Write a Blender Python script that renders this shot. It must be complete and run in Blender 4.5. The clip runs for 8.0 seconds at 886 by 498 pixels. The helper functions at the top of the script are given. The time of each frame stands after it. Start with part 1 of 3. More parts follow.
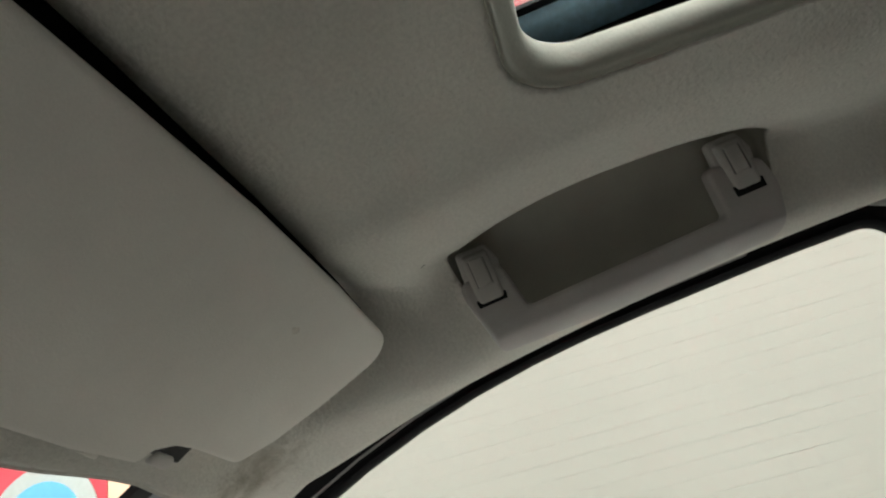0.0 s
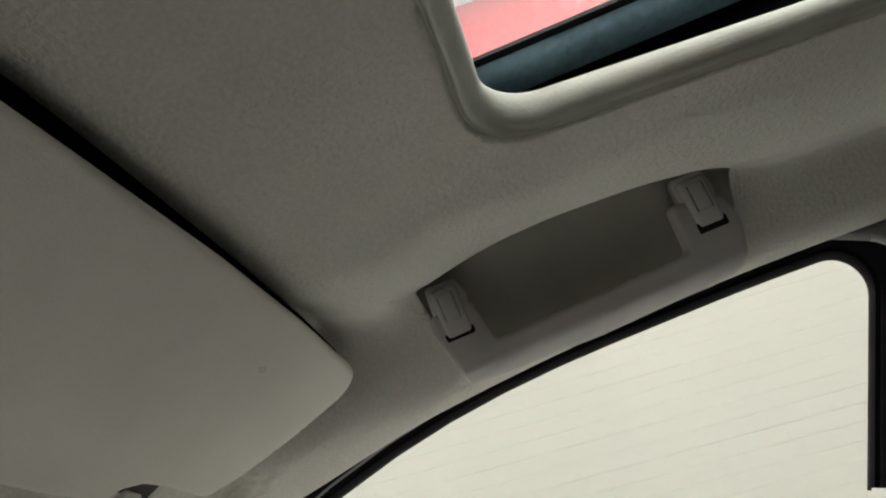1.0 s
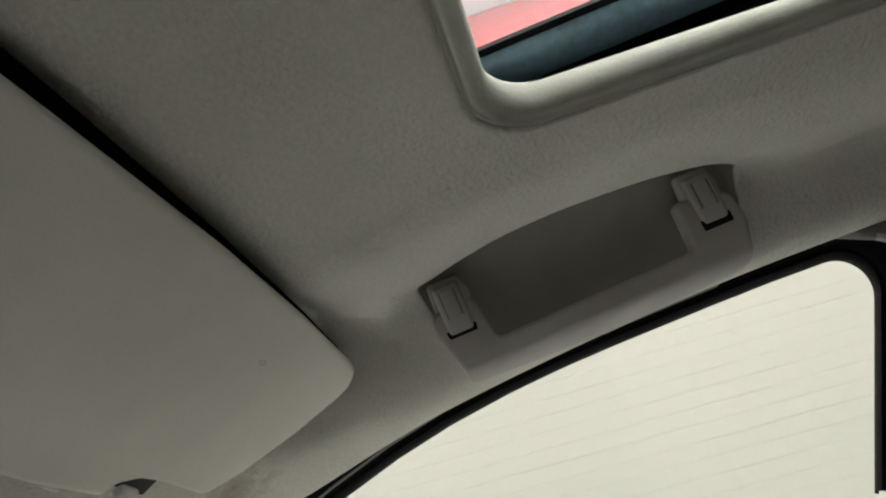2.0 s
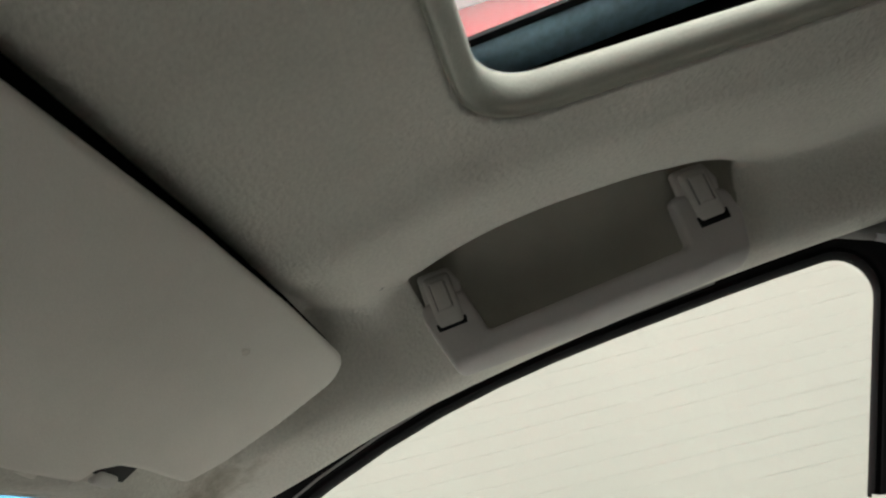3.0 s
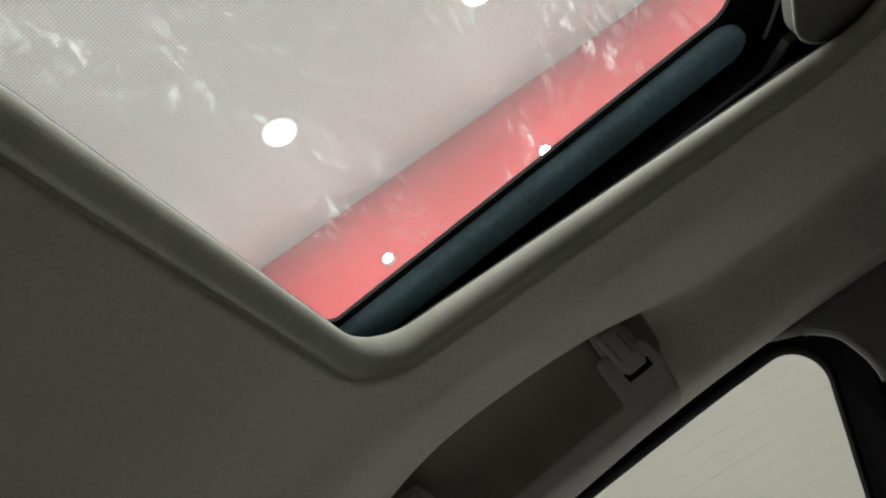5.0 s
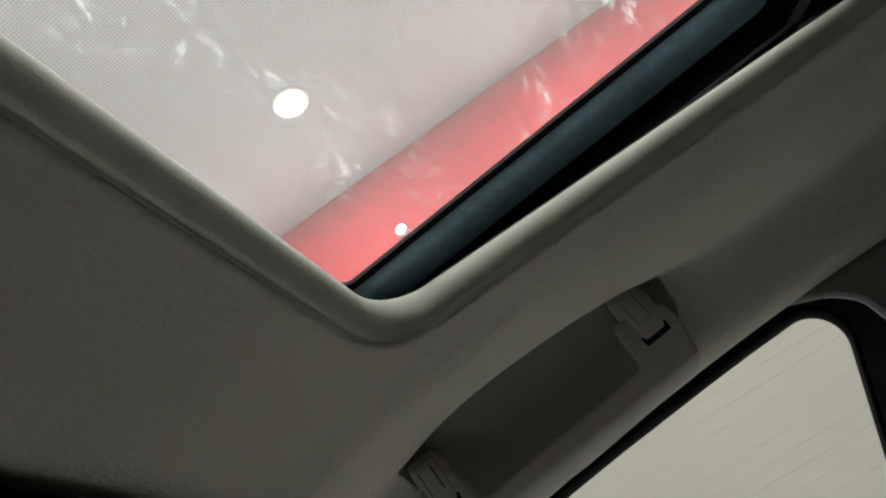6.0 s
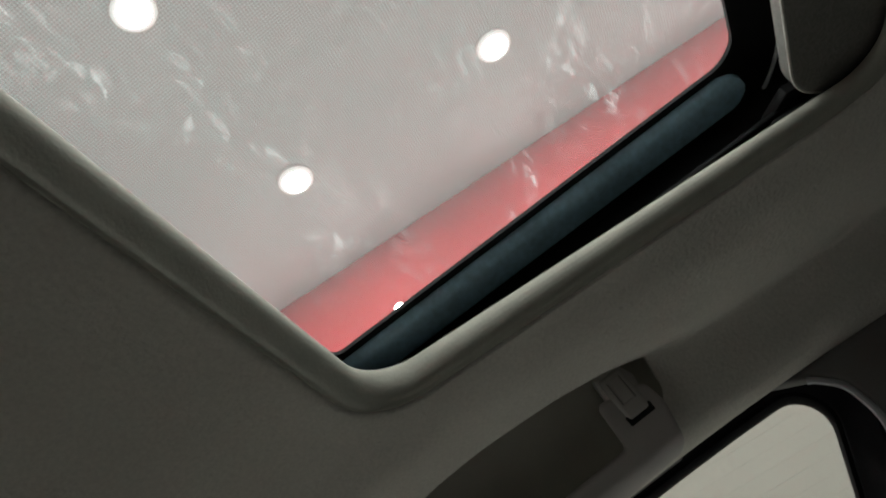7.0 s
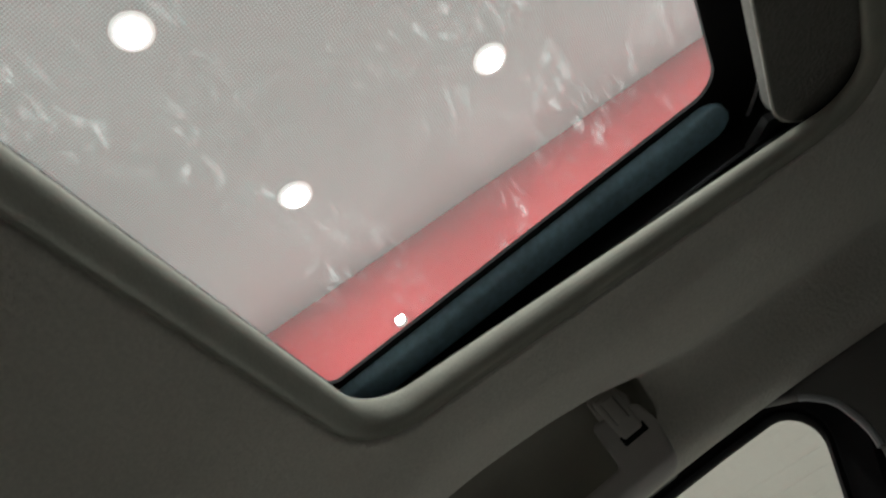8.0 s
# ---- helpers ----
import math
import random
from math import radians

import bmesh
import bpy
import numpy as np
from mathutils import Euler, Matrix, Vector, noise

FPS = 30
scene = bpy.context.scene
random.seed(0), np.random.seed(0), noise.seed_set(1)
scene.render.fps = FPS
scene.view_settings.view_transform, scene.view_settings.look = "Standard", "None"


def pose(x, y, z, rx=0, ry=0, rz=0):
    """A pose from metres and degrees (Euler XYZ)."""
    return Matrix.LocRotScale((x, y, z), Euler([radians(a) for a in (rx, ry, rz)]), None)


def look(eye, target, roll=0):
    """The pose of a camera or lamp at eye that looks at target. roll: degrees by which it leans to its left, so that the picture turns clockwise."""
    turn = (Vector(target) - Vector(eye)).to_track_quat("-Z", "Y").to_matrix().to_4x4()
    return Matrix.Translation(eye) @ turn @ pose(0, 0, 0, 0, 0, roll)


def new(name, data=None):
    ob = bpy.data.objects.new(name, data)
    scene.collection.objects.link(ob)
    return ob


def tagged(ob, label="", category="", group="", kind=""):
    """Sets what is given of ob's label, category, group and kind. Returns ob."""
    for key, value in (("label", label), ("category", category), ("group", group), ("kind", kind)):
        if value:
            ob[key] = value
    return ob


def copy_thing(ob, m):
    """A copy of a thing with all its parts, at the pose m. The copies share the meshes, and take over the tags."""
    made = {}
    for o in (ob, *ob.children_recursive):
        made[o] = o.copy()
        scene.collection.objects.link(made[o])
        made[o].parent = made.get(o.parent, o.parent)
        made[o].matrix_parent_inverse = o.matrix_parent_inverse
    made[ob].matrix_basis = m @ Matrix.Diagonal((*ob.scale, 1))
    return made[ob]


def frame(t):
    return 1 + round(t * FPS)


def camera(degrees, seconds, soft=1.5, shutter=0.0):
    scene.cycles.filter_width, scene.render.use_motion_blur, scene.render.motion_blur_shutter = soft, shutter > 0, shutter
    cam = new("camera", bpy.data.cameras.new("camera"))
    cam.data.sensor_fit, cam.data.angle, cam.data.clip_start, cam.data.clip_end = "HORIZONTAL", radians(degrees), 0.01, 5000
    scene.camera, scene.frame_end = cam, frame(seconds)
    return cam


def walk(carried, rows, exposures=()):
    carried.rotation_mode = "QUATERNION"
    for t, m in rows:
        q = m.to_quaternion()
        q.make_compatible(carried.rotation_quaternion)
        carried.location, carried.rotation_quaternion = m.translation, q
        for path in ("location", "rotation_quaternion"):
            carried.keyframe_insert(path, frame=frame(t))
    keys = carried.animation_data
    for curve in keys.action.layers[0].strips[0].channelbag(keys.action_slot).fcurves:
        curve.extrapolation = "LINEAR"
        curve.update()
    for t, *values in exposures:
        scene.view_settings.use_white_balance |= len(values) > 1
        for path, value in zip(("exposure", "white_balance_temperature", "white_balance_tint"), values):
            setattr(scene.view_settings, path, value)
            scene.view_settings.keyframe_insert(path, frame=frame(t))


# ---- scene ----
cam = camera(58.0, 8.0, soft=2.0, shutter=0.5)
PATH = [
    (0, (-0.013, 0.021, 1.035), (1.727, 0.274, 1.987), -13.7),
    (0.5, (-0.008, 0.022, 1.018), (1.73, 0.245, 1.983), -14.5),
    (1, (-0.029, -0.005, 1.048), (1.714, 0.227, 2.001), -13.8),
    (1.5, (-0.031, 0.001, 1.044), (1.7, 0.224, 2.021), -14.4),
    (2.8, (0.008, -0.001, 1.032), (1.733, 0.229, 2.018), -12.1),
    (3, (-0.009, -0.01, 1.042), (1.726, 0.237, 2.006), -12.1),
    (3.3, (-0.022, -0.045, 1.04), (1.656, 0.198, 2.1), -14.4),
    (3.5, (-0.046, -0.084, 1.05), (1.572, 0.131, 2.206), -18.6),
    (3.7, (-0.062, -0.111, 1.058), (1.519, 0.09, 2.267), -21.6),
    (3.9, (-0.054, -0.122, 1.058), (1.507, 0.076, 2.292), -25.9),
    (4, (-0.047, -0.133, 1.064), (1.514, 0.076, 2.296), -27.4),
    (4.2, (-0.056, -0.14, 1.06), (1.512, 0.077, 2.282), -29.0),
    (4.5, (-0.063, -0.14, 1.055), (1.507, 0.079, 2.275), -29.4),
    (5.8, (-0.055, -0.129, 1.055), (1.534, 0.143, 2.238), -28.6),
    (6, (-0.052, -0.13, 1.056), (1.539, 0.158, 2.234), -28.4),
    (6.2, (-0.049, -0.137, 1.057), (1.527, 0.143, 2.256), -28.6),
    (6.5, (-0.064, -0.141, 1.041), (1.466, 0.069, 2.312), -29.6),
    (7, (-0.062, -0.137, 1.038), (1.433, 0.042, 2.355), -28.8),
    (7.5, (-0.062, -0.13, 1.036), (1.431, 0.056, 2.353), -28.7),
    (8, (-0.077, -0.151, 1.037), (1.406, 0.019, 2.368), -29.9),
]
EXPOSURES = [(0, 0.84), (1.5, 0.94), (3.0, 0.92), (3.5, 0.66), (4.0, 0.18), (4.7, 0.02), (5.9, 0.12), (6.2, 0.0), (6.5, -0.13), (7, -0.25), (8, -0.30)]
walk(cam, [(t, look(eye, target, roll)) for t, eye, target, roll in PATH], EXPOSURES)

# ---- light: a closed hall lit by round ceiling lamps ----
world = bpy.data.worlds.new("hall_air")
scene.world = world
world.use_nodes = True
world.node_tree.nodes["Background"].inputs["Color"].default_value = (1.0, 0.97, 0.9, 1)
world.node_tree.nodes["Background"].inputs["Strength"].default_value = 0.02
LAMP = 243.0


# ---- materials ----
def material(name, color, rough=0.7, metal=0.0, grain=0.0, grain_size=400.0, stain=0.0, stain_size=6.0, bump=0.0, bump_size=900.0, spec=0.5, depth=0.001):
    """Principled surface with fine grain, larger stains and fine relief."""
    m = bpy.data.materials.new(name)
    m.use_nodes = True
    nt = m.node_tree
    b = nt.nodes["Principled BSDF"]
    b.inputs["Roughness"].default_value, b.inputs["Metallic"].default_value = rough, metal
    b.inputs["Specular IOR Level"].default_value = spec
    co = nt.nodes.new("ShaderNodeTexCoord")
    base = nt.nodes.new("ShaderNodeRGB")
    base.outputs[0].default_value = (*color, 1)
    out = base.outputs[0]
    for amount, size, detail in ((grain, grain_size, 2.0), (stain, stain_size, 5.0)):
        if amount:
            n = nt.nodes.new("ShaderNodeTexNoise")
            n.inputs["Scale"].default_value, n.inputs["Detail"].default_value = size, detail
            nt.links.new(co.outputs["Object"], n.inputs["Vector"])
            r = nt.nodes.new("ShaderNodeMapRange")
            r.inputs["From Min"].default_value, r.inputs["From Max"].default_value = 0.3, 0.7
            r.inputs["To Min"].default_value, r.inputs["To Max"].default_value = 1 - amount, 1 + amount
            nt.links.new(n.outputs["Fac"], r.inputs["Value"])
            mul = nt.nodes.new("ShaderNodeVectorMath")
            mul.operation = "SCALE"
            nt.links.new(out, mul.inputs[0])
            nt.links.new(r.outputs["Result"], mul.inputs["Scale"])
            out = mul.outputs["Vector"]
    nt.links.new(out, b.inputs["Base Color"])
    if bump:
        n = nt.nodes.new("ShaderNodeTexNoise")
        n.inputs["Scale"].default_value, n.inputs["Detail"].default_value = bump_size, 3.0
        nt.links.new(co.outputs["Object"], n.inputs["Vector"])
        bp = nt.nodes.new("ShaderNodeBump")
        bp.inputs["Strength"].default_value, bp.inputs["Distance"].default_value = bump, depth
        nt.links.new(n.outputs["Fac"], bp.inputs["Height"])
        nt.links.new(bp.outputs["Normal"], b.inputs["Normal"])
    return m


def glowing(name, color, strength):
    m = bpy.data.materials.new(name)
    m.use_nodes = True
    b = m.node_tree.nodes["Principled BSDF"]
    b.inputs["Base Color"].default_value = (0.8, 0.8, 0.8, 1)
    b.inputs["Emission Color"].default_value, b.inputs["Emission Strength"].default_value = (*color, 1), strength
    return m


def clear_glass(name, tint, dirt, veil):
    """Thin pane: clear with a faint gloss, and smears of dried dirt that catch the light."""
    m = bpy.data.materials.new(name)
    m.use_nodes = True
    nt = m.node_tree
    nt.nodes.clear()
    out = nt.nodes.new("ShaderNodeOutputMaterial")
    clear = nt.nodes.new("ShaderNodeBsdfTransparent")
    clear.inputs["Color"].default_value = (*tint, 1)
    gloss = nt.nodes.new("ShaderNodeBsdfGlossy")
    gloss.inputs["Roughness"].default_value = 0.02
    mix = nt.nodes.new("ShaderNodeMixShader")
    mix.inputs[0].default_value = 0.02
    nt.links.new(clear.outputs[0], mix.inputs[1])
    nt.links.new(gloss.outputs[0], mix.inputs[2])
    smear = nt.nodes.new("ShaderNodeBsdfTranslucent")
    smear.inputs["Color"].default_value = (0.76, 0.81, 0.81, 1)
    co = nt.nodes.new("ShaderNodeTexCoord")
    warp = nt.nodes.new("ShaderNodeMapping")
    warp.inputs["Rotation"].default_value = (0, 0, 0.7)
    warp.inputs["Scale"].default_value = (1.0, 2.6, 1.0)
    nt.links.new(co.outputs["Object"], warp.inputs["Vector"])
    masks = []
    for size, detail, lo, hi in ((8.0, 4.0, 0.42, 0.70), (70.0, 12.0, 0.53, 0.72)):
        n = nt.nodes.new("ShaderNodeTexNoise")
        n.inputs["Scale"].default_value, n.inputs["Detail"].default_value, n.inputs["Distortion"].default_value = size, detail, 0.8
        nt.links.new(warp.outputs["Vector"], n.inputs["Vector"])
        r = nt.nodes.new("ShaderNodeMapRange")
        r.interpolation_type = "SMOOTHSTEP"
        r.inputs["From Min"].default_value, r.inputs["From Max"].default_value = lo, hi
        nt.links.new(n.outputs["Fac"], r.inputs["Value"])
        masks.append(r.outputs["Result"])
    both = nt.nodes.new("ShaderNodeMath")
    both.operation = "MULTIPLY"
    nt.links.new(masks[0], both.inputs[0])
    nt.links.new(masks[1], both.inputs[1])
    r = nt.nodes.new("ShaderNodeMapRange")
    r.inputs["To Min"].default_value, r.inputs["To Max"].default_value = veil, veil + dirt
    nt.links.new(both.outputs[0], r.inputs["Value"])
    top = nt.nodes.new("ShaderNodeMixShader")
    nt.links.new(r.outputs["Result"], top.inputs[0])
    nt.links.new(mix.outputs[0], top.inputs[1])
    nt.links.new(smear.outputs[0], top.inputs[2])
    nt.links.new(top.outputs[0], out.inputs["Surface"])
    return m


FELT = material("headliner_felt", (0.705, 0.688, 0.632), 0.95, grain=0.06, grain_size=380, stain=0.06, stain_size=9, bump=1.0, bump_size=280, spec=0.15, depth=0.0013)


def soiled(mat, centre, reach, color):
    """A rubbed-in brown stain with a ragged edge round a place on the surface."""
    nt = mat.node_tree
    b = nt.nodes["Principled BSDF"]
    clean = b.inputs["Base Color"].links[0].from_socket
    co = nt.nodes.new("ShaderNodeTexCoord")
    away = nt.nodes.new("ShaderNodeVectorMath")
    away.operation = "DISTANCE"
    away.inputs[1].default_value = centre
    n = nt.nodes.new("ShaderNodeTexNoise")
    n.inputs["Scale"].default_value, n.inputs["Detail"].default_value = 70.0, 6.0
    ragged = nt.nodes.new("ShaderNodeMath")
    ragged.operation = "MULTIPLY_ADD"
    ragged.inputs[1].default_value = reach * 1.6
    nt.links.new(co.outputs["Object"], away.inputs[0])
    nt.links.new(co.outputs["Object"], n.inputs["Vector"])
    nt.links.new(n.outputs["Fac"], ragged.inputs[0])
    nt.links.new(away.outputs["Value"], ragged.inputs[2])
    r = nt.nodes.new("ShaderNodeMapRange")
    r.interpolation_type = "SMOOTHSTEP"
    r.inputs["From Min"].default_value, r.inputs["From Max"].default_value = reach * 0.7, reach * 1.9
    r.inputs["To Min"].default_value, r.inputs["To Max"].default_value = 0.75, 0.0
    nt.links.new(ragged.outputs[0], r.inputs["Value"])
    mix = nt.nodes.new("ShaderNodeMix")
    mix.data_type = "RGBA"
    nt.links.new(r.outputs["Result"], mix.inputs["Factor"])
    mix_a = [i for i in mix.inputs if i.name == "A" and i.type == "RGBA"][0]
    mix_b = [i for i in mix.inputs if i.name == "B" and i.type == "RGBA"][0]
    mix_b.default_value = (*color, 1)
    nt.links.new(clean, mix_a)
    nt.links.new([o for o in mix.outputs if o.type == "RGBA"][0], b.inputs["Base Color"])


soiled(FELT, (0.566, 0.288, 1.208), 0.048, (0.28, 0.245, 0.19))
VINYL = material("visor_vinyl", (0.87, 0.842, 0.783), 0.8, grain=0.03, grain_size=900, stain=0.05, stain_size=12, bump=0.25, bump_size=700, spec=0.25)
STAIN = material("rubbed_vinyl", (0.74, 0.695, 0.63), 0.8, grain=0.05, grain_size=900, stain=0.1, stain_size=200)
GRIP = material("grey_plastic", (0.54, 0.515, 0.50), 0.38, grain=0.05, grain_size=1200, stain=0.06, stain_size=25, bump=0.12, bump_size=1500, spec=0.4)
CLIP = material("clip_plastic", (0.64, 0.62, 0.59), 0.5, grain=0.05, grain_size=1200, stain=0.05, stain_size=40, bump=0.1, bump_size=1500)
CREAM = material("lip_foam", (0.40, 0.40, 0.345), 0.75, grain=0.04, grain_size=500, stain=0.1, stain_size=30, bump=0.2, bump_size=500, spec=0.25)
RUBBER = material("black_rubber", (0.008, 0.008, 0.009), 0.75, grain=0.1, grain_size=300, stain=0.15, stain_size=20, bump=0.1, bump_size=600, spec=0.12)
# near-black that stands in for the shade between visor and felt
GAPSHADE = material("gap_shade_black", (0.004, 0.004, 0.004), 1.0, grain=0.2, grain_size=500, stain=0.2, bump=0.5, spec=0.0)
BLACK = material("black_frame_paint", (0.01, 0.01, 0.011), 0.6, grain=0.1, grain_size=300, stain=0.2, stain_size=30, spec=0.25)
STEEL = material("dark_blue_steel", (0.36, 0.58, 0.71), 0.4, metal=0.0, grain=0.1, grain_size=200, stain=0.2, stain_size=25)
RAIL = material("grey_anodised_rail", (0.12, 0.125, 0.125), 0.45, metal=0.6, grain=0.06, grain_size=300, stain=0.1, stain_size=20)
PAINT = material("red_body_paint", (0.75, 0.03, 0.04), 0.3, grain=0.02, grain_size=500, stain=0.03)
POCKET = material("pocket_plastic", (0.37, 0.36, 0.31), 0.6, grain=0.04, grain_size=900, stain=0.08, stain_size=18, bump=0.1, bump_size=1200)
TRIM = material("pillar_plastic", (0.20, 0.195, 0.19), 0.55, grain=0.05, grain_size=900, stain=0.05, stain_size=15, bump=0.15, bump_size=1200)
# very pale: serves as a reflector out of view
DOORTRIM = material("bounce_door_fabric", (0.86, 0.835, 0.78), 0.85, grain=0.06, grain_size=300, stain=0.08, stain_size=8, bump=0.2)
# paler than TRIM: the windscreen's light on the pillar is in the colour
PILLAR = material("lightened_pillar_plastic", (0.55, 0.56, 0.60), 0.55, grain=0.04, grain_size=900, stain=0.05, stain_size=12, bump=0.1)
# pale colour holds the highlight on the glass panel's edge strip
EDGE = material("edge_highlight", (0.88, 0.85, 0.83), 0.35, metal=0.0, grain=0.04, stain=0.1, stain_size=30)
CARPET = material("bounce_carpet", (0.26, 0.253, 0.236), 0.95, grain=0.12, grain_size=400, stain=0.1, stain_size=7, bump=0.4)
DASH = material("dashboard_plastic", (0.08, 0.078, 0.075), 0.6, grain=0.05, grain_size=600, stain=0.06, stain_size=8, bump=0.2)
SEATTRIM = material("dark_unseen_fabric", (0.06, 0.058, 0.055), 0.9, grain=0.1, grain_size=300, stain=0.1, stain_size=8, bump=0.3)
# dark finish of unseen panels, chosen to cut light inside the cabin
REARTRIM = material("dark_closing_trim", (0.07, 0.069, 0.067), 0.85, grain=0.08, grain_size=300, stain=0.1, stain_size=8, bump=0.2)
SHADE = material("sunshade_fleece", (0.22, 0.215, 0.2), 0.95, grain=0.12, grain_size=500, stain=0.08, stain_size=20, bump=0.8, bump_size=500, spec=0.1)
BEIGE = material("beige_wall_panel", (0.355, 0.347, 0.307), 0.7, grain=0.02, grain_size=60, stain=0.04, stain_size=1.5, bump=0.1, bump_size=80)
RED = material("red_fascia_panel", (0.58, 0.022, 0.030), 0.7, grain=0.02, grain_size=60, stain=0.06, stain_size=1.2, spec=0.15)
SIGNRED = material("pinkish_red_sign", (0.56, 0.075, 0.095), 0.7, grain=0.02, grain_size=60, stain=0.08, stain_size=3, spec=0.15)
PLASTER = material("white_hall_plaster", (0.67, 0.785, 0.79), 0.9, grain=0.02, grain_size=40, stain=0.04, stain_size=1.0)
RIBS = PLASTER.node_tree
_b = RIBS.nodes["Principled BSDF"]
_src = _b.inputs["Base Color"].links[0].from_socket
_co = RIBS.nodes.new("ShaderNodeTexCoord")
for _axis, _turn in (("X", 0.06), ("Y", -0.05)):
    _map = RIBS.nodes.new("ShaderNodeMapping")
    _map.inputs["Rotation"].default_value = (0, 0, _turn)
    RIBS.links.new(_co.outputs["Object"], _map.inputs["Vector"])
    _w = RIBS.nodes.new("ShaderNodeTexWave")
    _w.bands_direction = _axis
    _w.inputs["Scale"].default_value = 30.0
    RIBS.links.new(_map.outputs["Vector"], _w.inputs["Vector"])
    _r = RIBS.nodes.new("ShaderNodeMapRange")
    _r.inputs["To Min"].default_value, _r.inputs["To Max"].default_value = 0.83, 1.15
    RIBS.links.new(_w.outputs["Fac"], _r.inputs["Value"])
    _m = RIBS.nodes.new("ShaderNodeVectorMath")
    _m.operation = "SCALE"
    RIBS.links.new(_src, _m.inputs[0])
    RIBS.links.new(_r.outputs["Result"], _m.inputs["Scale"])
    _src = _m.outputs["Vector"]
RIBS.links.new(_src, _b.inputs["Base Color"])
GREYWALL = material("dark_grey_hall_paint", (0.20, 0.20, 0.195), 0.8, grain=0.03, grain_size=40, stain=0.08, stain_size=1.0)
# unseen cushion, paler than the seat to bounce light onto the visor
CUSHION = material("bounce_cushion_fabric", (0.25, 0.243, 0.23), 0.9, grain=0.1, grain_size=300, stain=0.1, stain_size=8, bump=0.3)
SCREED = material("hall_floor_screed", (0.68, 0.69, 0.68), 0.5, grain=0.06, grain_size=30, stain=0.1, stain_size=1.0)
PEACH = material("peach_wall_paint", (0.80, 0.55, 0.38), 0.8, grain=0.02, grain_size=40, stain=0.05, stain_size=1.0)
RING = material("pale_grey_paint", (0.42, 0.46, 0.43), 0.6, grain=0.03, grain_size=50, stain=0.04)
BLUE = material("sky_blue_paint", (0.12, 0.42, 0.72), 0.6, grain=0.03, grain_size=50, stain=0.05)
WHITE = material("white_lamp_housing", (0.8, 0.8, 0.78), 0.5, grain=0.02, stain=0.02)
LIT = glowing("lamp_diffuser", (0.98, 1.0, 0.96), LAMP)
# two weak emitters that imitate the halo of glare round a lamp
HALOIN = glowing("lamp_halo_inner", (0.98, 1.0, 0.96), 1.1)
HALOOUT = glowing("lamp_halo_outer", (0.98, 1.0, 0.96), 0.6)
ROOFGLASS = clear_glass("dusty_roof_glass", (0.93, 0.945, 0.94), 0.25, 0.065)
SIDEGLASS = clear_glass("side_window_glass", (0.95, 0.96, 0.94), 0.04, 0.01)


# ---- helpers for building ----
def mesh_of(name, bm, mat, smooth=True):
    me = bpy.data.meshes.new(name)
    bmesh.ops.recalc_face_normals(bm, faces=bm.faces)
    bm.to_mesh(me)
    bm.free()
    me.materials.append(mat)
    if smooth:
        for p in me.polygons:
            p.use_smooth = True
        me.set_sharp_from_angle(angle=radians(38))
    return me


def part(name, bm, mat, parent=None, label="", smooth=True):
    ob = new(name, mesh_of(name, bm, mat, smooth))
    if parent:
        ob.parent = parent
    return tagged(ob, label)


def thing(name, label, category, place=(0, 0, 0), group="", kind=""):
    ob = new(name)
    ob.empty_display_size = 0.05
    ob.location = place
    return tagged(ob, label, category, group, kind)


def setting(name, bm, mat, label, category, smooth=True):
    ob = part(name, bm, mat, None, label, smooth)
    return tagged(ob, category=category, kind="structure")


def box(bm, lo, hi, bevel=0.0, segments=2, m=None):
    r = bmesh.ops.create_cube(bm, size=1.0)
    vs = r["verts"]
    for v in vs:
        v.co = Vector([lo[i] + (v.co[i] + 0.5) * (hi[i] - lo[i]) for i in range(3)])
    if bevel:
        es = list({e for v in vs for e in v.link_edges})
        got = bmesh.ops.bevel(bm, geom=es, offset=bevel, segments=segments, profile=0.5, affect="EDGES")
        vs = list({v for f in got["faces"] for v in f.verts} | {v for v in vs if v.is_valid})
    if m is not None:
        bmesh.ops.transform(bm, matrix=m, verts=vs)
    return vs


def boxed(lo, hi, bevel=0.0, segments=2, m=None):
    bm = bmesh.new()
    box(bm, lo, hi, bevel, segments, m)
    return bm


def rounded(points, radii, steps=8):
    """A closed outline whose corners are rounded."""
    out, n = [], len(points)
    for i, p in enumerate(points):
        p, a, b = Vector(p), Vector(points[i - 1]), Vector(points[(i + 1) % n])
        r = radii[i] if isinstance(radii, (list, tuple)) else radii
        u, w = (a - p).normalized(), (b - p).normalized()
        ang = u.angle(w)
        if r <= 0 or ang > 3.0:
            out.append(p)
            continue
        d = min(r / math.tan(ang / 2), 0.49 * (a - p).length, 0.49 * (b - p).length)
        rr = d * math.tan(ang / 2)
        c = p + (u + w).normalized() * (rr / math.sin(ang / 2))
        s, e = p + u * d - c, p + w * d - c
        total = s.angle_signed(e)
        for k in range(steps + 1):
            t = -total * k / steps
            out.append(c + Vector((s.x * math.cos(t) - s.y * math.sin(t), s.x * math.sin(t) + s.y * math.cos(t))))
    return out


def loft(rows, closed_path=True, closed_profile=False):
    """Faces between rows of points, each row the same length."""
    bm = bmesh.new()
    vs = [[bm.verts.new(p) for p in row] for row in rows]
    nr, nc = len(vs), len(vs[0])
    for i in range(nr if closed_profile else nr - 1):
        for j in range(nc if closed_path else nc - 1):
            a, b = vs[i], vs[(i + 1) % nr]
            bm.faces.new((a[j], a[(j + 1) % nc], b[(j + 1) % nc], b[j]))
    return bm


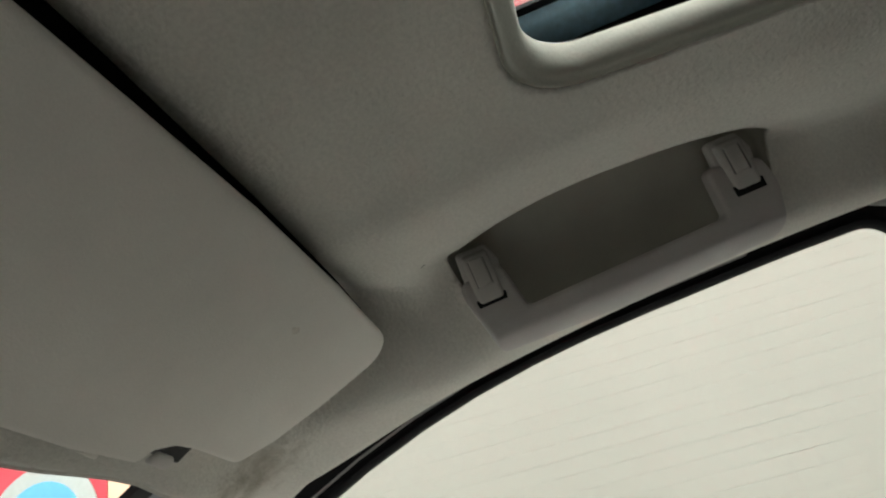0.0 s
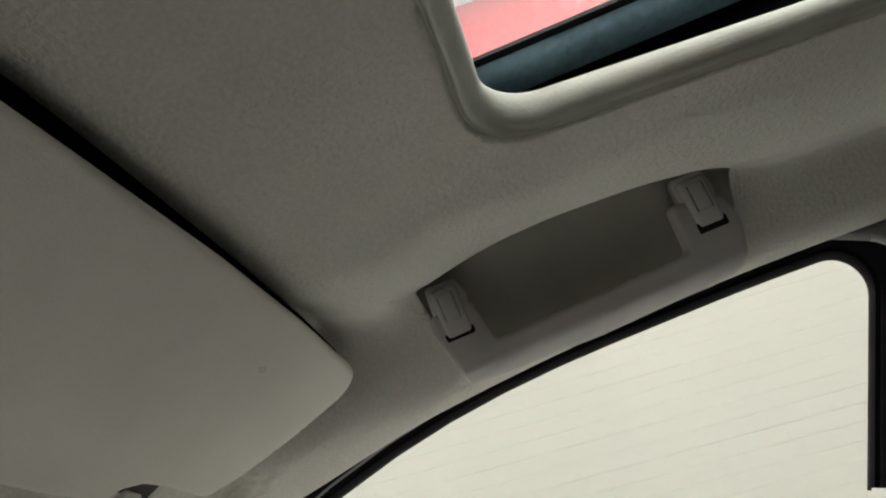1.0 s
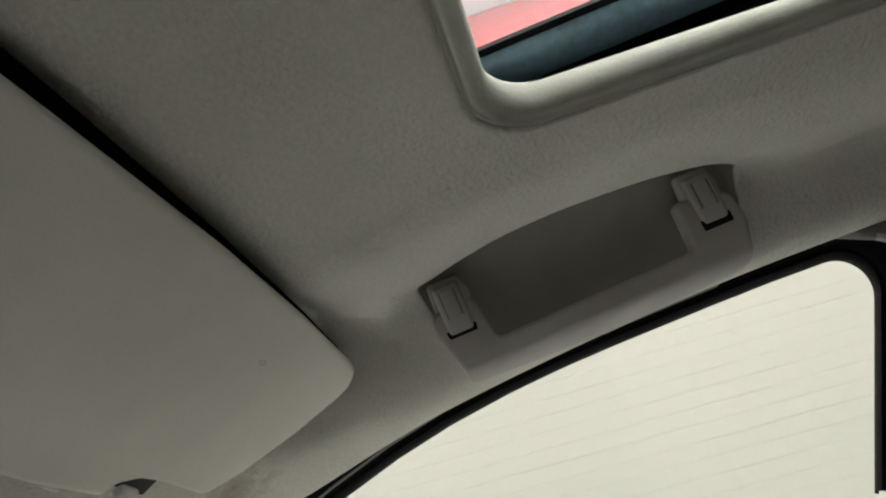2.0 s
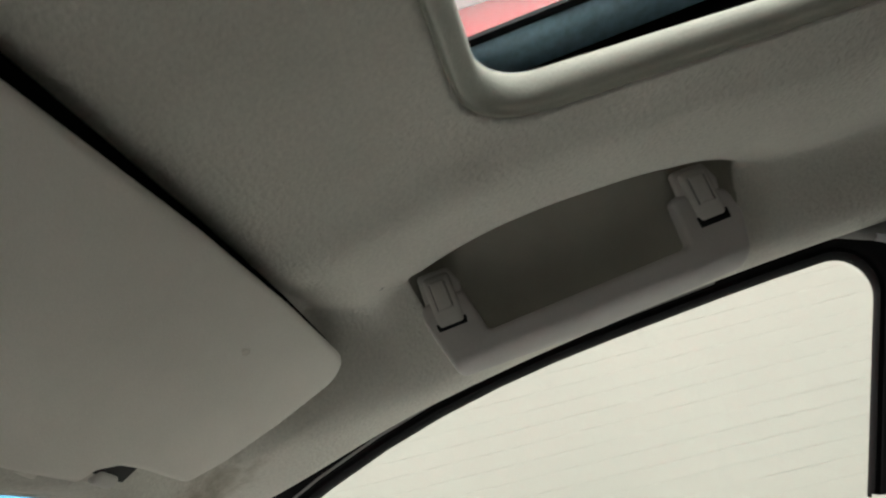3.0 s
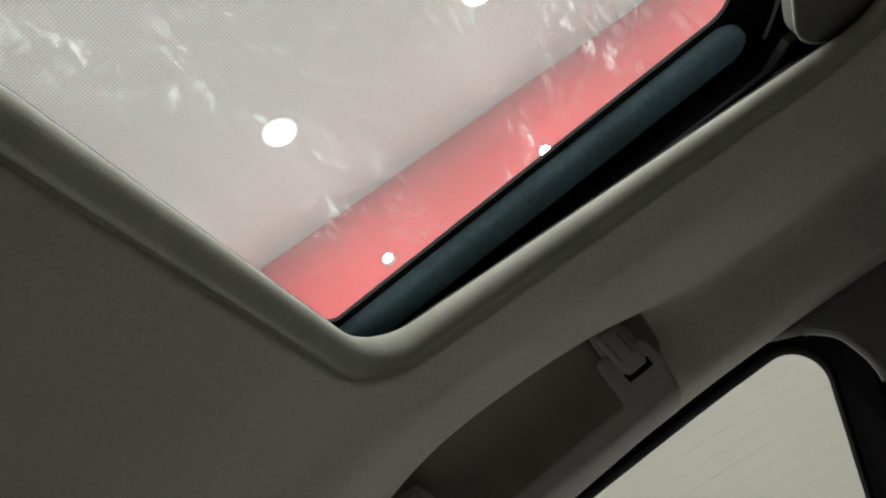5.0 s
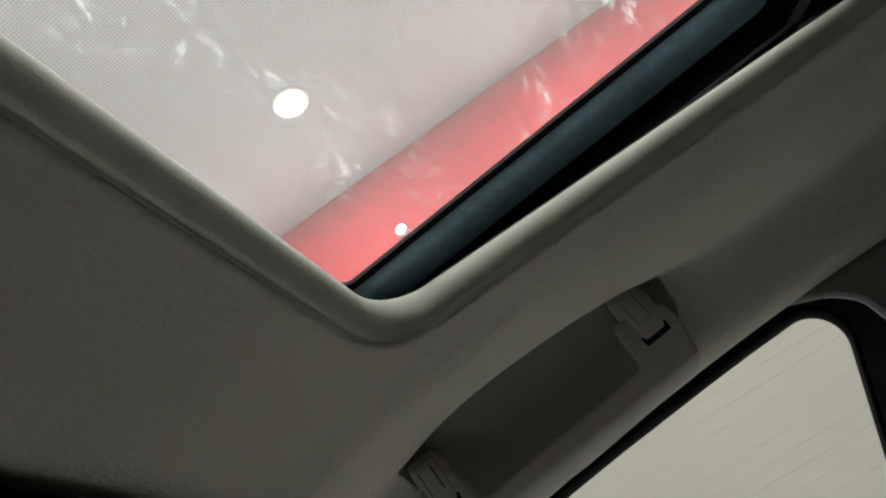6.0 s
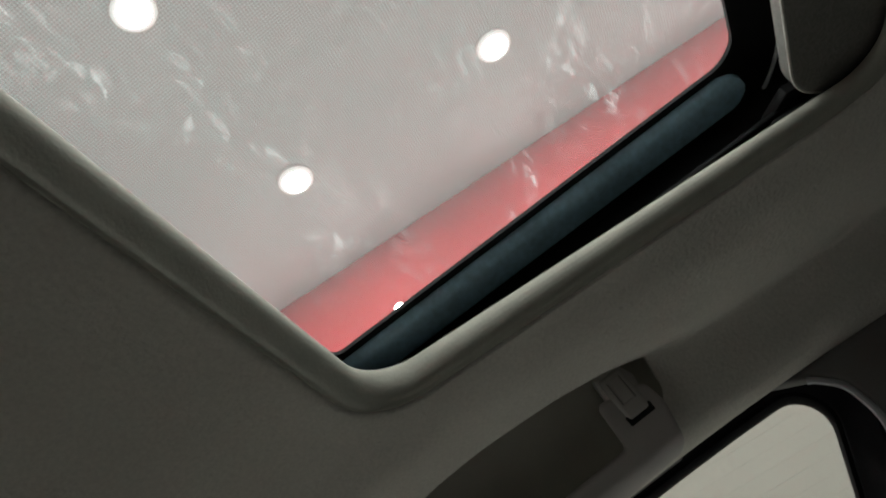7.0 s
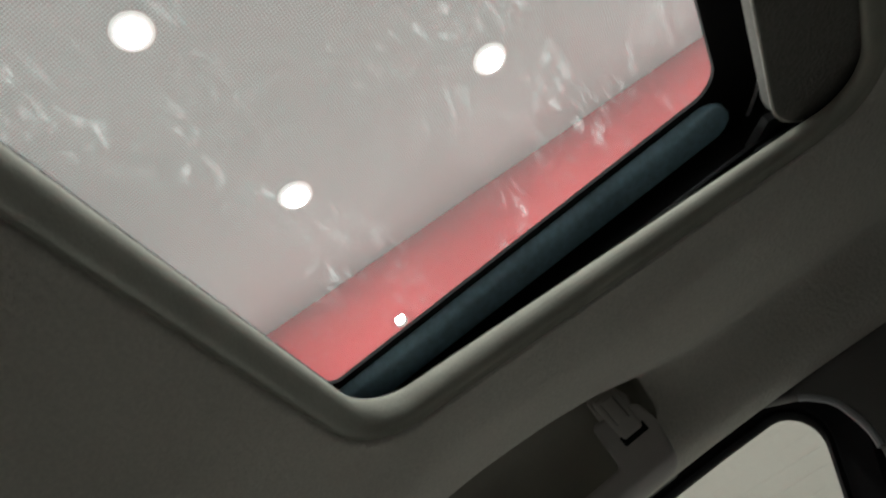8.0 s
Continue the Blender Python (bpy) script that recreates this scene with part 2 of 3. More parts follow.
def normals_2d(path, closed=True):
    out, n = [], len(path)
    for i in range(n):
        a = path[i - 1] if closed or i > 0 else path[i]
        b = path[(i + 1) % n] if closed or i < n - 1 else path[i]
        d = (Vector(b) - Vector(a)).normalized()
        out.append(Vector((d.y, -d.x)))
    return out


def plate(outline, place, thick, bevel=0.0, segments=3):
    """An outline in a plane, given thickness; place(u, v, w) gives the point in space."""
    bm = bmesh.new()
    low = [bm.verts.new((p[0], p[1], 0.0)) for p in outline]
    f = bm.faces.new(low)
    got = bmesh.ops.extrude_face_region(bm, geom=[f])
    top = [g for g in got["geom"] if isinstance(g, bmesh.types.BMVert)]
    for v in top:
        v.co.z = thick
    bmesh.ops.recalc_face_normals(bm, faces=bm.faces)
    if bevel:
        rim = [e for e in bm.edges if abs(e.verts[0].co.z - e.verts[1].co.z) < 1e-6]
        bmesh.ops.bevel(bm, geom=rim, offset=bevel, segments=segments, profile=0.5, affect="EDGES")
    for v in bm.verts:
        v.co = place(*v.co)
    return bm


def smoothstep(a, b, x):
    t = min(1.0, max(0.0, (x - a) / (b - a)))
    return t * t * (3 - 2 * t)


# ---- the headliner: crowned felt with the pocket for the grab handle ----
OPEN_X, OPEN_FRONT, OPEN_REAR = 0.364, 0.0, -0.39     # clear opening of the sunroof
EDGE_X = 0.645                                        # lower edge over the door


def crown(y):
    return 1.3255 - 1.0435 * max(0.0, y + 0.0345) ** 2 + 0.035 * min(0.40, max(0.0, -y))


def edge_z(y):
    return 1.284 - 0.165 * y - 0.19 * max(y, -0.42) * y - 0.007 * smoothstep(0.12, 0.27, y)


def front_z(ax):
    """Front edge of the headliner over the windscreen and the pillar."""
    return 1.1814 + 0.0106 * smoothstep(0.32, 0.45, ax) - 0.003 * smoothstep(0.455, 0.475, ax) + 0.0163 * smoothstep(0.49, 0.645, ax)


def felt_z(x, y):
    """Underside of the headliner: flat roof, a shallow swell, a steep drop over the door and a level lower lip."""
    ax = min(EDGE_X, abs(x))
    aft = smoothstep(0.12, 0.20, -y)
    bend = 0.552 + 0.026 * aft - 0.45 * max(0.0, y - 0.13)
    z = crown(y) - 0.006 * math.exp(-((ax - 0.425) / 0.028) ** 2)
    z += (0.015 + 0.011 * smoothstep(0.10, 0.18, -y)) * (1 - smoothstep(0.20, 0.265, y)) * math.exp(-((ax - bend) / 0.052) ** 2)
    lip = edge_z(y) + 0.06 * (EDGE_X - ax)
    z += (lip - z) * smoothstep(bend - 0.012 + 0.004 * aft, bend + 0.078 - 0.026 * aft, ax)
    z += 0.2 * max(0.0, abs(x) - EDGE_X) + 55.0 * max(0.0, abs(x) - 0.650) ** 2
    # room for the sun visor, and the roll over the windscreen
    brim = 0.1678 + 0.0125 * max(0.0, (0.42 - ax) / 0.22) ** 1.2
    over = (1 - smoothstep(0.530, 0.580, ax + 0.25 * max(0.0, y - 0.2))) * (1 - smoothstep(0.20, 0.29, y))
    z += over * 0.032 * min(1.0, max(0.0, (y - brim + 0.066) / 0.078)) ** 2.2
    z -= 0.0125 * smoothstep(0.215, 0.25, y) * (1 - smoothstep(0.285, 0.312, y)) * (1 - smoothstep(0.46, 0.50, ax))
    z += (front_z(ax) - z) * smoothstep(0.280, 0.316, y)
    if x > 0:
        # the felt rolls into the pocket behind and in front of the grab handle
        z += 0.005 * math.exp(-((x - 0.575) / 0.035) ** 2 - ((y + 0.178) / 0.026) ** 2)
        z += 0.007 * math.exp(-((x - 0.540) / 0.030) ** 2 - ((y - 0.104) / 0.016) ** 2)
    return z


def outside(x, y, grow):
    """Signed distance from the rounded opening, grown outwards."""
    dx, dy = abs(x) - (OPEN_X - 0.034), max(y - (OPEN_FRONT - 0.034), (OPEN_REAR + 0.034) - y)
    return math.hypot(max(dx, 0), max(dy, 0)) + min(max(dx, dy), 0) - 0.034 - grow, dx, dy


def smoothed(points, rounds=3):
    """A closed outline with its corners cut back again and again."""
    for _ in range(rounds):
        points = [q for a, b in zip(points, points[1:] + points[:1]) for q in (a.lerp(b, 0.25), a.lerp(b, 0.75))]
    return points


# edge of the pocket for the grab handle, seen from below: front, inboard side, rear, outboard side
POCKET_EDGE = smoothed([Vector(p) for p in ((0.572, 0.096), (0.542, 0.103), (0.519, 0.091), (0.505, 0.062), (0.491, 0.010), (0.487, -0.070), (0.490, -0.102), (0.503, -0.136), (0.528, -0.159), (0.562, -0.170), (0.604, -0.166), (0.616, 0.0), (0.602, 0.075))], 4)


def in_pocket(x, y):
    inside = False
    for a, b in zip(POCKET_EDGE, POCKET_EDGE[1:] + POCKET_EDGE[:1]):
        if (a.y > y) != (b.y > y) and x < a.x + (y - a.y) / (b.y - a.y) * (b.x - a.x):
            inside = not inside
    return inside


def headliner():
    xs = [-EDGE_X + 0.025 * i for i in range(int((0.3 + EDGE_X) / 0.025) + 1)]
    xs = [x for x in xs if x < 0.298] + [0.3 + 0.003 * i for i in range(115)] + [EDGE_X, 0.650, 0.655, 0.660, 0.664]
    ys = [-1.1 + 0.03 * i for i in range(27)] + [-0.3 + 0.01 * i for i in range(10)] + [-0.2 + 0.003 * i for i in range(173)]
    bm = bmesh.new()
    grid = [[bm.verts.new((x, y, felt_z(x, y))) for x in xs] for y in ys]
    for j in range(len(ys) - 1):
        for i in range(len(xs) - 1):
            cx, cy = (xs[i] + xs[i + 1]) / 2, (ys[j] + ys[j + 1]) / 2
            if outside(cx, cy, 0.0150)[0] < 0 or (0.45 < cx < 0.63 and -0.19 < cy < 0.13 and in_pocket(cx, cy)):
                continue
            bm.faces.new((grid[j][i], grid[j][i + 1], grid[j + 1][i + 1], grid[j + 1][i]))
    bmesh.ops.delete(bm, geom=[v for v in bm.verts if not v.link_faces], context="VERTS")
    for v in bm.verts:
        if not v.is_boundary:
            continue
        d, dx, dy = outside(v.co.x, v.co.y, 0.0150)
        if abs(d) < 0.02 and abs(v.co.x) < 0.5 and -0.6 < v.co.y < 0.1:
            g = Vector((max(dx, 0.0) * math.copysign(1, v.co.x), max(dy, 0.0) * (1 if v.co.y > OPEN_REAR / 2 else -1)))
            if g.length > 1e-6:
                g.normalize()
                v.co.x -= g.x * d
                v.co.y -= g.y * d
                v.co.z = felt_z(v.co.x, v.co.y) + 0.002
        elif 0.45 < v.co.x < 0.63 and -0.20 < v.co.y < 0.14:
            near = min(POCKET_EDGE, key=lambda p: (p.x - v.co.x) ** 2 + (p.y - v.co.y) ** 2)
            v.co = Vector((near.x, near.y, felt_z(near.x, near.y)))
    ob = setting("headliner", bm, FELT, "grey felt car headliner curving down to the door edge", "headliner")
    s = ob.modifiers.new("thickness", "SOLIDIFY")
    s.thickness, s.offset = 0.003, 1.0
    # bowl behind the grab handle
    mid = Vector((0.532, -0.02))
    rows = []
    for grow, rise in ((1.012, 0.0012), (1.0, 0.0008), (0.985, 0.006), (0.965, 0.016), (0.93, 0.028), (0.86, 0.038), (0.70, 0.045), (0.40, 0.048), (0.02, 0.049)):
        rows.append([])
        for p in POCKET_EDGE:
            q = mid + Vector(((p.x - mid.x) * grow, (p.y - mid.y) * (1 - (1 - grow) * 0.45)))
            rows[-1].append((q.x, q.y, felt_z(p.x, p.y) * min(1.0, grow + 0.25) + (felt_z(0.535, q.y) * max(0.0, 0.75 - grow)) + rise))
    part("handle_pocket", loft(rows), POCKET, ob, "smooth olive-grey recess behind the grab handle")
    return ob


headliner_ob = headliner()

# ---- sunroof surround ----
rect = [(OPEN_X, OPEN_FRONT), (OPEN_X, OPEN_REAR), (-OPEN_X, OPEN_REAR), (-OPEN_X, OPEN_FRONT)]
RIM = rounded(rect, 0.034, 10)
RIM_N = [Vector((-n.x, -n.y)) for n in normals_2d(RIM)]
if sum(n.dot(p) for n, p in zip(RIM_N, RIM)) < 0:
    RIM_N = [-n for n in RIM_N]


def ring(profile, front=None):
    """A profile of (outward, height) carried round the opening; its lower part follows the felt. front: its form along the front edge."""
    rows = []
    for (d0, z0), (d1, z1) in zip(profile, front or profile):
        rows.append([])
        for p, n in zip(RIM, RIM_N):
            f = max(0.0, n.y) ** 2
            d, z = d0 + (d1 - d0) * f, z0 + (z1 - z0) * f
            k = min(1.0, max(0.0, (1.346 - z) / 0.02))
            rows[-1].append((p.x + n.x * d, p.y + n.y * d, z + k * (crown(p.y + n.y * 0.016) - 1.3255)))
    return loft(rows)


TOP_TURN = [(0.012, 1.351), (0.003, 1.350), (0.0008, 1.3485), (0.0, 1.346)]
SIDE_LIP = [(-0.0004, 1.3415), (0.0000, 1.3372), (0.0012, 1.3335), (0.0030, 1.3305), (0.0054, 1.3285), (0.0078, 1.3278), (0.0094, 1.3280), (0.0106, 1.3282), (0.0118, 1.3276), (0.0132, 1.3269)]
FRONT_LIP = [(-0.0003, 1.3430), (0.0002, 1.3404), (0.0012, 1.3385), (0.0028, 1.3368), (0.0054, 1.3346), (0.0080, 1.3324), (0.0100, 1.3307), (0.0114, 1.3293), (0.0124, 1.3280), (0.0134, 1.3271)]
OUTER_BEAD = [(0.0146, 1.3268), (0.0156, 1.3273), (0.0162, 1.3288), (0.0164, 1.336)]
setting("sunroof_trim", ring(TOP_TURN + SIDE_LIP + OUTER_BEAD, TOP_TURN + FRONT_LIP + OUTER_BEAD), CREAM, "pale cream rolled foam trim round the sunroof opening", "trim")
setting("sunroof_frame", ring([(0.0185, 1.340), (0.004, 1.3515), (0.0085, 1.3525), (0.0130, 1.3545), (0.0150, 1.3545), (0.03, 1.3525), (0.034, 1.356), (0.098, 1.357), (0.100, 1.395), (0.098, 1.396)]), BLACK,
                     "black painted metal cassette frame above the headliner", "frame")

# ---- glass panel, shut ----
HINGE = Vector((0.0, 0.03, 1.3775))
TILT = radians(5.2)


def tilted(x, y, z):
    """A place on the panel: y rearward from the hinge, z from the glass underside."""
    return Vector((x, HINGE.y - y * math.cos(TILT) + z * math.sin(TILT), HINGE.z + y * math.sin(TILT) + z * math.cos(TILT)))


sunroof = thing("sunroof_panel", "closed glass sunroof panel with a black border and dusty smears", "sunroof")
GX, GY = 0.446, 0.405
outer = rounded([(GX, -0.005), (GX, GY), (-GX, GY), (-GX, -0.005)], [0.03, 0.095, 0.095, 0.03], 12)
inner = rounded([(0.359, 0.0145), (0.359, 0.357), (-0.359, 0.357), (-0.359, 0.0145)], [0.008, 0.020, 0.020, 0.008], 12)
part("pane", plate(outer, lambda u, v, w: tilted(u, v, w + 0.0035), 0.004), ROOFGLASS, sunroof, "clear dusty safety glass", smooth=False).visible_shadow = False
part("border", loft([[tilted(p[0], p[1], 0.003) for p in inner], [tilted(p[0], p[1], 0.003) for p in outer],
                     [tilted(p[0], p[1], 0.0) for p in outer], [tilted(p[0], p[1], 0.0) for p in inner]], True, True), BLACK, sunroof, "black printed border")
seal_rows = []
for k in range(12):
    a = 2 * math.pi * k / 12
    n2 = normals_2d(outer)
    sgn = 1 if sum(n.dot(p) for n, p in zip(n2, outer)) > 0 else -1
    seal_rows.append([tilted(p.x + sgn * n.x * (0.003 + 0.010 * math.cos(a)), p.y + sgn * n.y * (0.003 + 0.010 * math.cos(a)), -0.002 + 0.012 * math.sin(a)) for p, n in zip(outer, n2)])
edge_in = [(p.x - sgn * n.x * 0.013, p.y - sgn * n.y * 0.013) for p, n in zip(outer, normals_2d(outer))]
edge_out = [(p.x - sgn * n.x * 0.0115, p.y - sgn * n.y * 0.0115) for p, n in zip(outer, normals_2d(outer))]
part("edge_strip", loft([[tilted(a, b, -0.0005) for a, b in edge_in], [tilted(a, b, -0.003) for a, b in edge_in], [tilted(a, b, -0.003) for a, b in edge_out], [tilted(a, b, -0.0005) for a, b in edge_out]], True, True), EDGE, sunroof, "thin edge strip, pale to carry the highlight along it")
part("seal", loft(seal_rows, True, True), RUBBER, sunroof, "black rubber edge seal")
for s in (1, -1):
    # curved channel: steep beside the glass, flatter towards its outer edge, with a rounded rear end
    rows = []
    for u, w in ((0.3655, 0.0), (0.3670, -0.0040), (0.3695, -0.0068), (0.3730, -0.0084), (0.3780, -0.0094), (0.3840, -0.0099), (0.3900, -0.0102), (0.3922, -0.0102), (0.3926, -0.0098), (0.3926, 0.0)):
        side = (u - 0.37905) / 0.01356
        rear = 0.3385 + 0.0165 * math.sqrt(max(0.0, 1 - side * side))
        ends = [0.0 + rear * k / 20 for k in range(20)] + [rear - 0.0012, rear]
        rows.append([tilted(s * u, v, w if k < 21 else w * 0.4) for k, v in enumerate(ends)])
    bar = loft(rows, closed_path=False)
    bmesh.ops.holes_fill(bar, edges=[e for e in bar.edges if e.is_boundary])
    part("frame_bar", bar, STEEL, sunroof, "dark blue steel stiffening bar with a rounded end")
    skirt = bmesh.new()
    pts = [tilted(s * 0.405, 0.0, 0.0), tilted(s * 0.405, 0.40, 0.0), Vector((s * 0.405, -0.370, 1.357)), Vector((s * 0.405, 0.03, 1.357))]
    vs = [skirt.verts.new(p) for p in pts] + [skirt.verts.new(p + Vector((s * 0.004, 0, 0))) for p in pts]
    for q in ((0, 1, 2, 3), (7, 6, 5, 4), (0, 4, 5, 1), (1, 5, 6, 2), (2, 6, 7, 3), (3, 7, 4, 0)):
        skirt.faces.new([vs[i] for i in q])
    part("side_skirt", skirt, BLACK, sunroof, "black tilt mechanism cover")

for s in (1, -1):
    rail = thing("guide_rail", "thin grey metal sunroof guide rail", "rail", (0, 0, 0), "sunroof guide rails")
    part("track", boxed((s * 0.3805 - 0.0006, -0.37, 1.353), (s * 0.3805 + 0.0006, -0.012, 1.3602), 0.0002, 1), RAIL, rail, "thin grey track edge")
    arm = bmesh.new()
    box(arm, (s * 0.388 - 0.003, -0.345, -0.002), (s * 0.388 + 0.003, -0.215, 0.002), 0.0012, 2)
    for v in arm.verts:
        v.co.z += 1.3625 + 0.010 * smoothstep(0.24, 0.33, -v.co.y)
    part("guide", arm, BLACK, rail, "low black slider arm")
    stop = rounded([(0.392, -0.3175), (0.374, -0.3345), (0.374, -0.42), (0.402, -0.42), (0.402, -0.328)], 0.002, 3)
    part("end_stop", plate(stop, lambda u, v, w, s=s: Vector((s * u, v, 1.3705 + w)), 0.008, 0.001, 2), BLACK, rail, "black plastic end stop")
    part("foot", boxed((s * 0.394 - 0.008, -0.375, 1.3565), (s * 0.394 + 0.008, -0.318, 1.368), 0.002, 2), BLACK, rail, "black slider")

# sunshade slid back over the rear of the opening
shade = thing("sunshade", "dark grey fleece sunshade slid back behind the opening", "sunshade")
so = rounded([(0.378, -0.3310), (0.378, -0.80), (-0.378, -0.80), (-0.378, -0.3310)], [0.036, 0.02, 0.02, 0.036], 10)
part("panel", plate(so, lambda u, v, w: Vector((u, v + 0.0, 1.355 + w)), 0.014, 0.0022, 3), SHADE, shade)
binding = [p for p in so if p.y > -0.5]
binding = binding[len(binding) // 2:] + binding[:len(binding) // 2]
bn = normals_2d(binding, closed=False)
flip = 1 if bn[len(bn) // 2].y > 0 else -1
part("edge_binding", loft([[Vector((p.x + flip * n.x * 0.0010 * math.cos(a), p.y + flip * n.y * 0.0010 * math.cos(a), 1.3563 + 0.0010 * math.sin(a))) for p, n in zip(binding, bn)]
                           for a in (k * math.pi / 4 for k in range(8))], False, True), FELT, shade, "pale frayed felt edge")

# ---- outer roof skin in red paint with the opening for the glass ----
ro = rounded([(0.468, 0.045), (0.468, -0.390), (-0.468, -0.390), (-0.468, 0.045)], 0.066, 10)
big = [Vector((p.x / 0.468 * 0.68, 0.32 - (0.045 - p.y) / 0.435 * 1.46)) for p in ro]


def skin_z(p):
    return 1.430 - 1.0 * max(0.0, p.y - 0.02) ** 2 - 0.5 * max(0.0, abs(p.x) - 0.45) ** 2 - 0.02 * max(0.0, -0.4 - p.y)


setting("car_roof", loft([[(p.x, p.y, 1.410) for p in ro], [(p.x, p.y, 1.427) for p in ro], [(p.x * 1.01, p.y, 1.430) for p in ro],
                          [(q.x, q.y, skin_z(q)) for q in big]]), PAINT, "glossy red painted car roof skin", "roof")

# ---- sun visor ----
visor = thing("sun_visor", "grey vinyl sun visor folded up against the headliner", "sun visor")
VS, VC = 0.530, 0.848


def on_visor(u, v, w):
    return Vector((u, 0.1587 + v * VC + w * VS, 1.276 - v * VS + w * VC))


vo = rounded([(0.085, 0.018), (0.20, 0.010), (0.33, 0.002), (0.44, -0.001), (0.556, 0.0), (0.540, 0.069), (0.524, 0.112), (0.507, 0.1385), (0.455, 0.1395), (0.432, 0.1425), (0.419, 0.150), (0.415, 0.1615), (0.36, 0.1655), (0.085, 0.1655)],
             [0.02, 0, 0, 0, 0.022, 0, 0.01, 0.014, 0.02, 0.012, 0.006, 0.006, 0, 0.02], 8)
part("board", plate(vo, on_visor, 0.014, 0.0055, 4), VINYL, visor)
smudge = [(0.0042 * math.cos(a) + 0.0006 * math.cos(3 * a), 0.0028 * math.sin(a) + 0.0005 * math.sin(2 * a)) for a in (k * math.pi / 10 for k in range(20))]
part("smudge", loft([[on_visor(0.433 + u * q, 0.039 + v * q, -0.0003) for u, v in smudge] for q in (1.0, 0.5, 0.02)]), STAIN, visor, "small brown rubbed mark")
# added black plate: paints the dark gap along the visor's rear edge
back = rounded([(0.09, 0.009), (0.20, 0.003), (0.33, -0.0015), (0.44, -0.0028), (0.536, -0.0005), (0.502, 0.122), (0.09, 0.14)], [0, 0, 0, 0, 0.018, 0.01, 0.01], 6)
part("gap_shade", plate(back, lambda u, v, w: on_visor(u, v, 0.0105 + w), 0.008, 0.003, 3), GAPSHADE, visor, "black plate standing in for the shade in the gap behind the visor")
piv = bmesh.new()
box(piv, (0.421, 0.1485, -0.001), (0.443, 0.1590, 0.010), 0.004, 3)
for v in piv.verts:
    v.co = on_visor(*v.co)
piping = [Vector((0.10 + 0.0285 * k, 0.1660)) for k in range(11)]
part("piping", loft([[on_visor(p.x, p.y + 0.0022 * math.cos(a), 0.006 + 0.0022 * math.sin(a)) for p in piping] for a in (k * math.pi / 4 for k in range(8))], False, True), VINYL, visor, "thin pale welded piping")
# solid black block in place of the shade round the pivot
hole = bmesh.new()
box(hole, (0.412, 0.130, 0.0022), (0.450, 0.1525, 0.0085), 0.001, 1)
for v in hole.verts:
    v.co = on_visor(*v.co)
part("pivot_shade", hole, BLACK, visor, "black block standing in for the shaded recess round the pivot")
part("pivot_bracket", piv, CLIP, visor, "small grey plastic pivot bracket")
# ---- grab handle in its pocket ----
handle = thing("grab_handle", "folded grey plastic grab handle in a headliner pocket", "grab handle")
HU = Vector((0.05, -0.988, 0.142)).normalized()
HV = Vector((-0.38, 0.13, 0.915))
HV = (HV - HU * HV.dot(HU)).normalized()
HW = HU.cross(HV).normalized()
HO = Vector((0.565, 0.079, 1.2495))


def on_handle(u, v, w):
    """u rearward along the grip, v up, w towards the cabin."""
    return HO + HU * u * 0.982 + HV * v * 0.955 + HW * w


GRIP_OUTLINE = rounded([(0.0, -0.0015), (0.117, -0.0060), (0.2440, -0.0020), (0.2530, 0.0400), (0.2500, 0.0640), (0.2060, 0.0720), (0.2030, 0.0285), (0.0340, 0.0262), (0.0265, 0.0660), (-0.0110, 0.0640), (-0.0112, 0.0480), (-0.0040, 0.0180)],
                       [0.008, 0, 0.014, 0.03, 0.010, 0.006, 0.005, 0.005, 0.006, 0.010, 0.03, 0.03], 6)
grip = plate(GRIP_OUTLINE, lambda u, v, w: Vector((u, v, w)), 0.022, 0.0045, 4)
for v in (-0.001, 0.002, 0.005, 0.008, 0.011, 0.014, 0.034, 0.046):
    bmesh.ops.bisect_plane(grip, geom=grip.verts[:] + grip.edges[:] + grip.faces[:], plane_co=(0, v, 0), plane_no=(0, 1, 0))
for v in grip.verts:
    # the lower face turns under, the arms lean back towards their hinges
    w = v.co.z - 0.022
    low, high = max(0.0, 0.0125 - v.co.y), max(0.0, v.co.y - 0.034)
    v.co = on_handle(v.co.x, v.co.y, w - (0.75 * low + 28.0 * low * low) * (1 + w / 0.030) - 0.22 * high)
part("grip", grip, GRIP, handle)


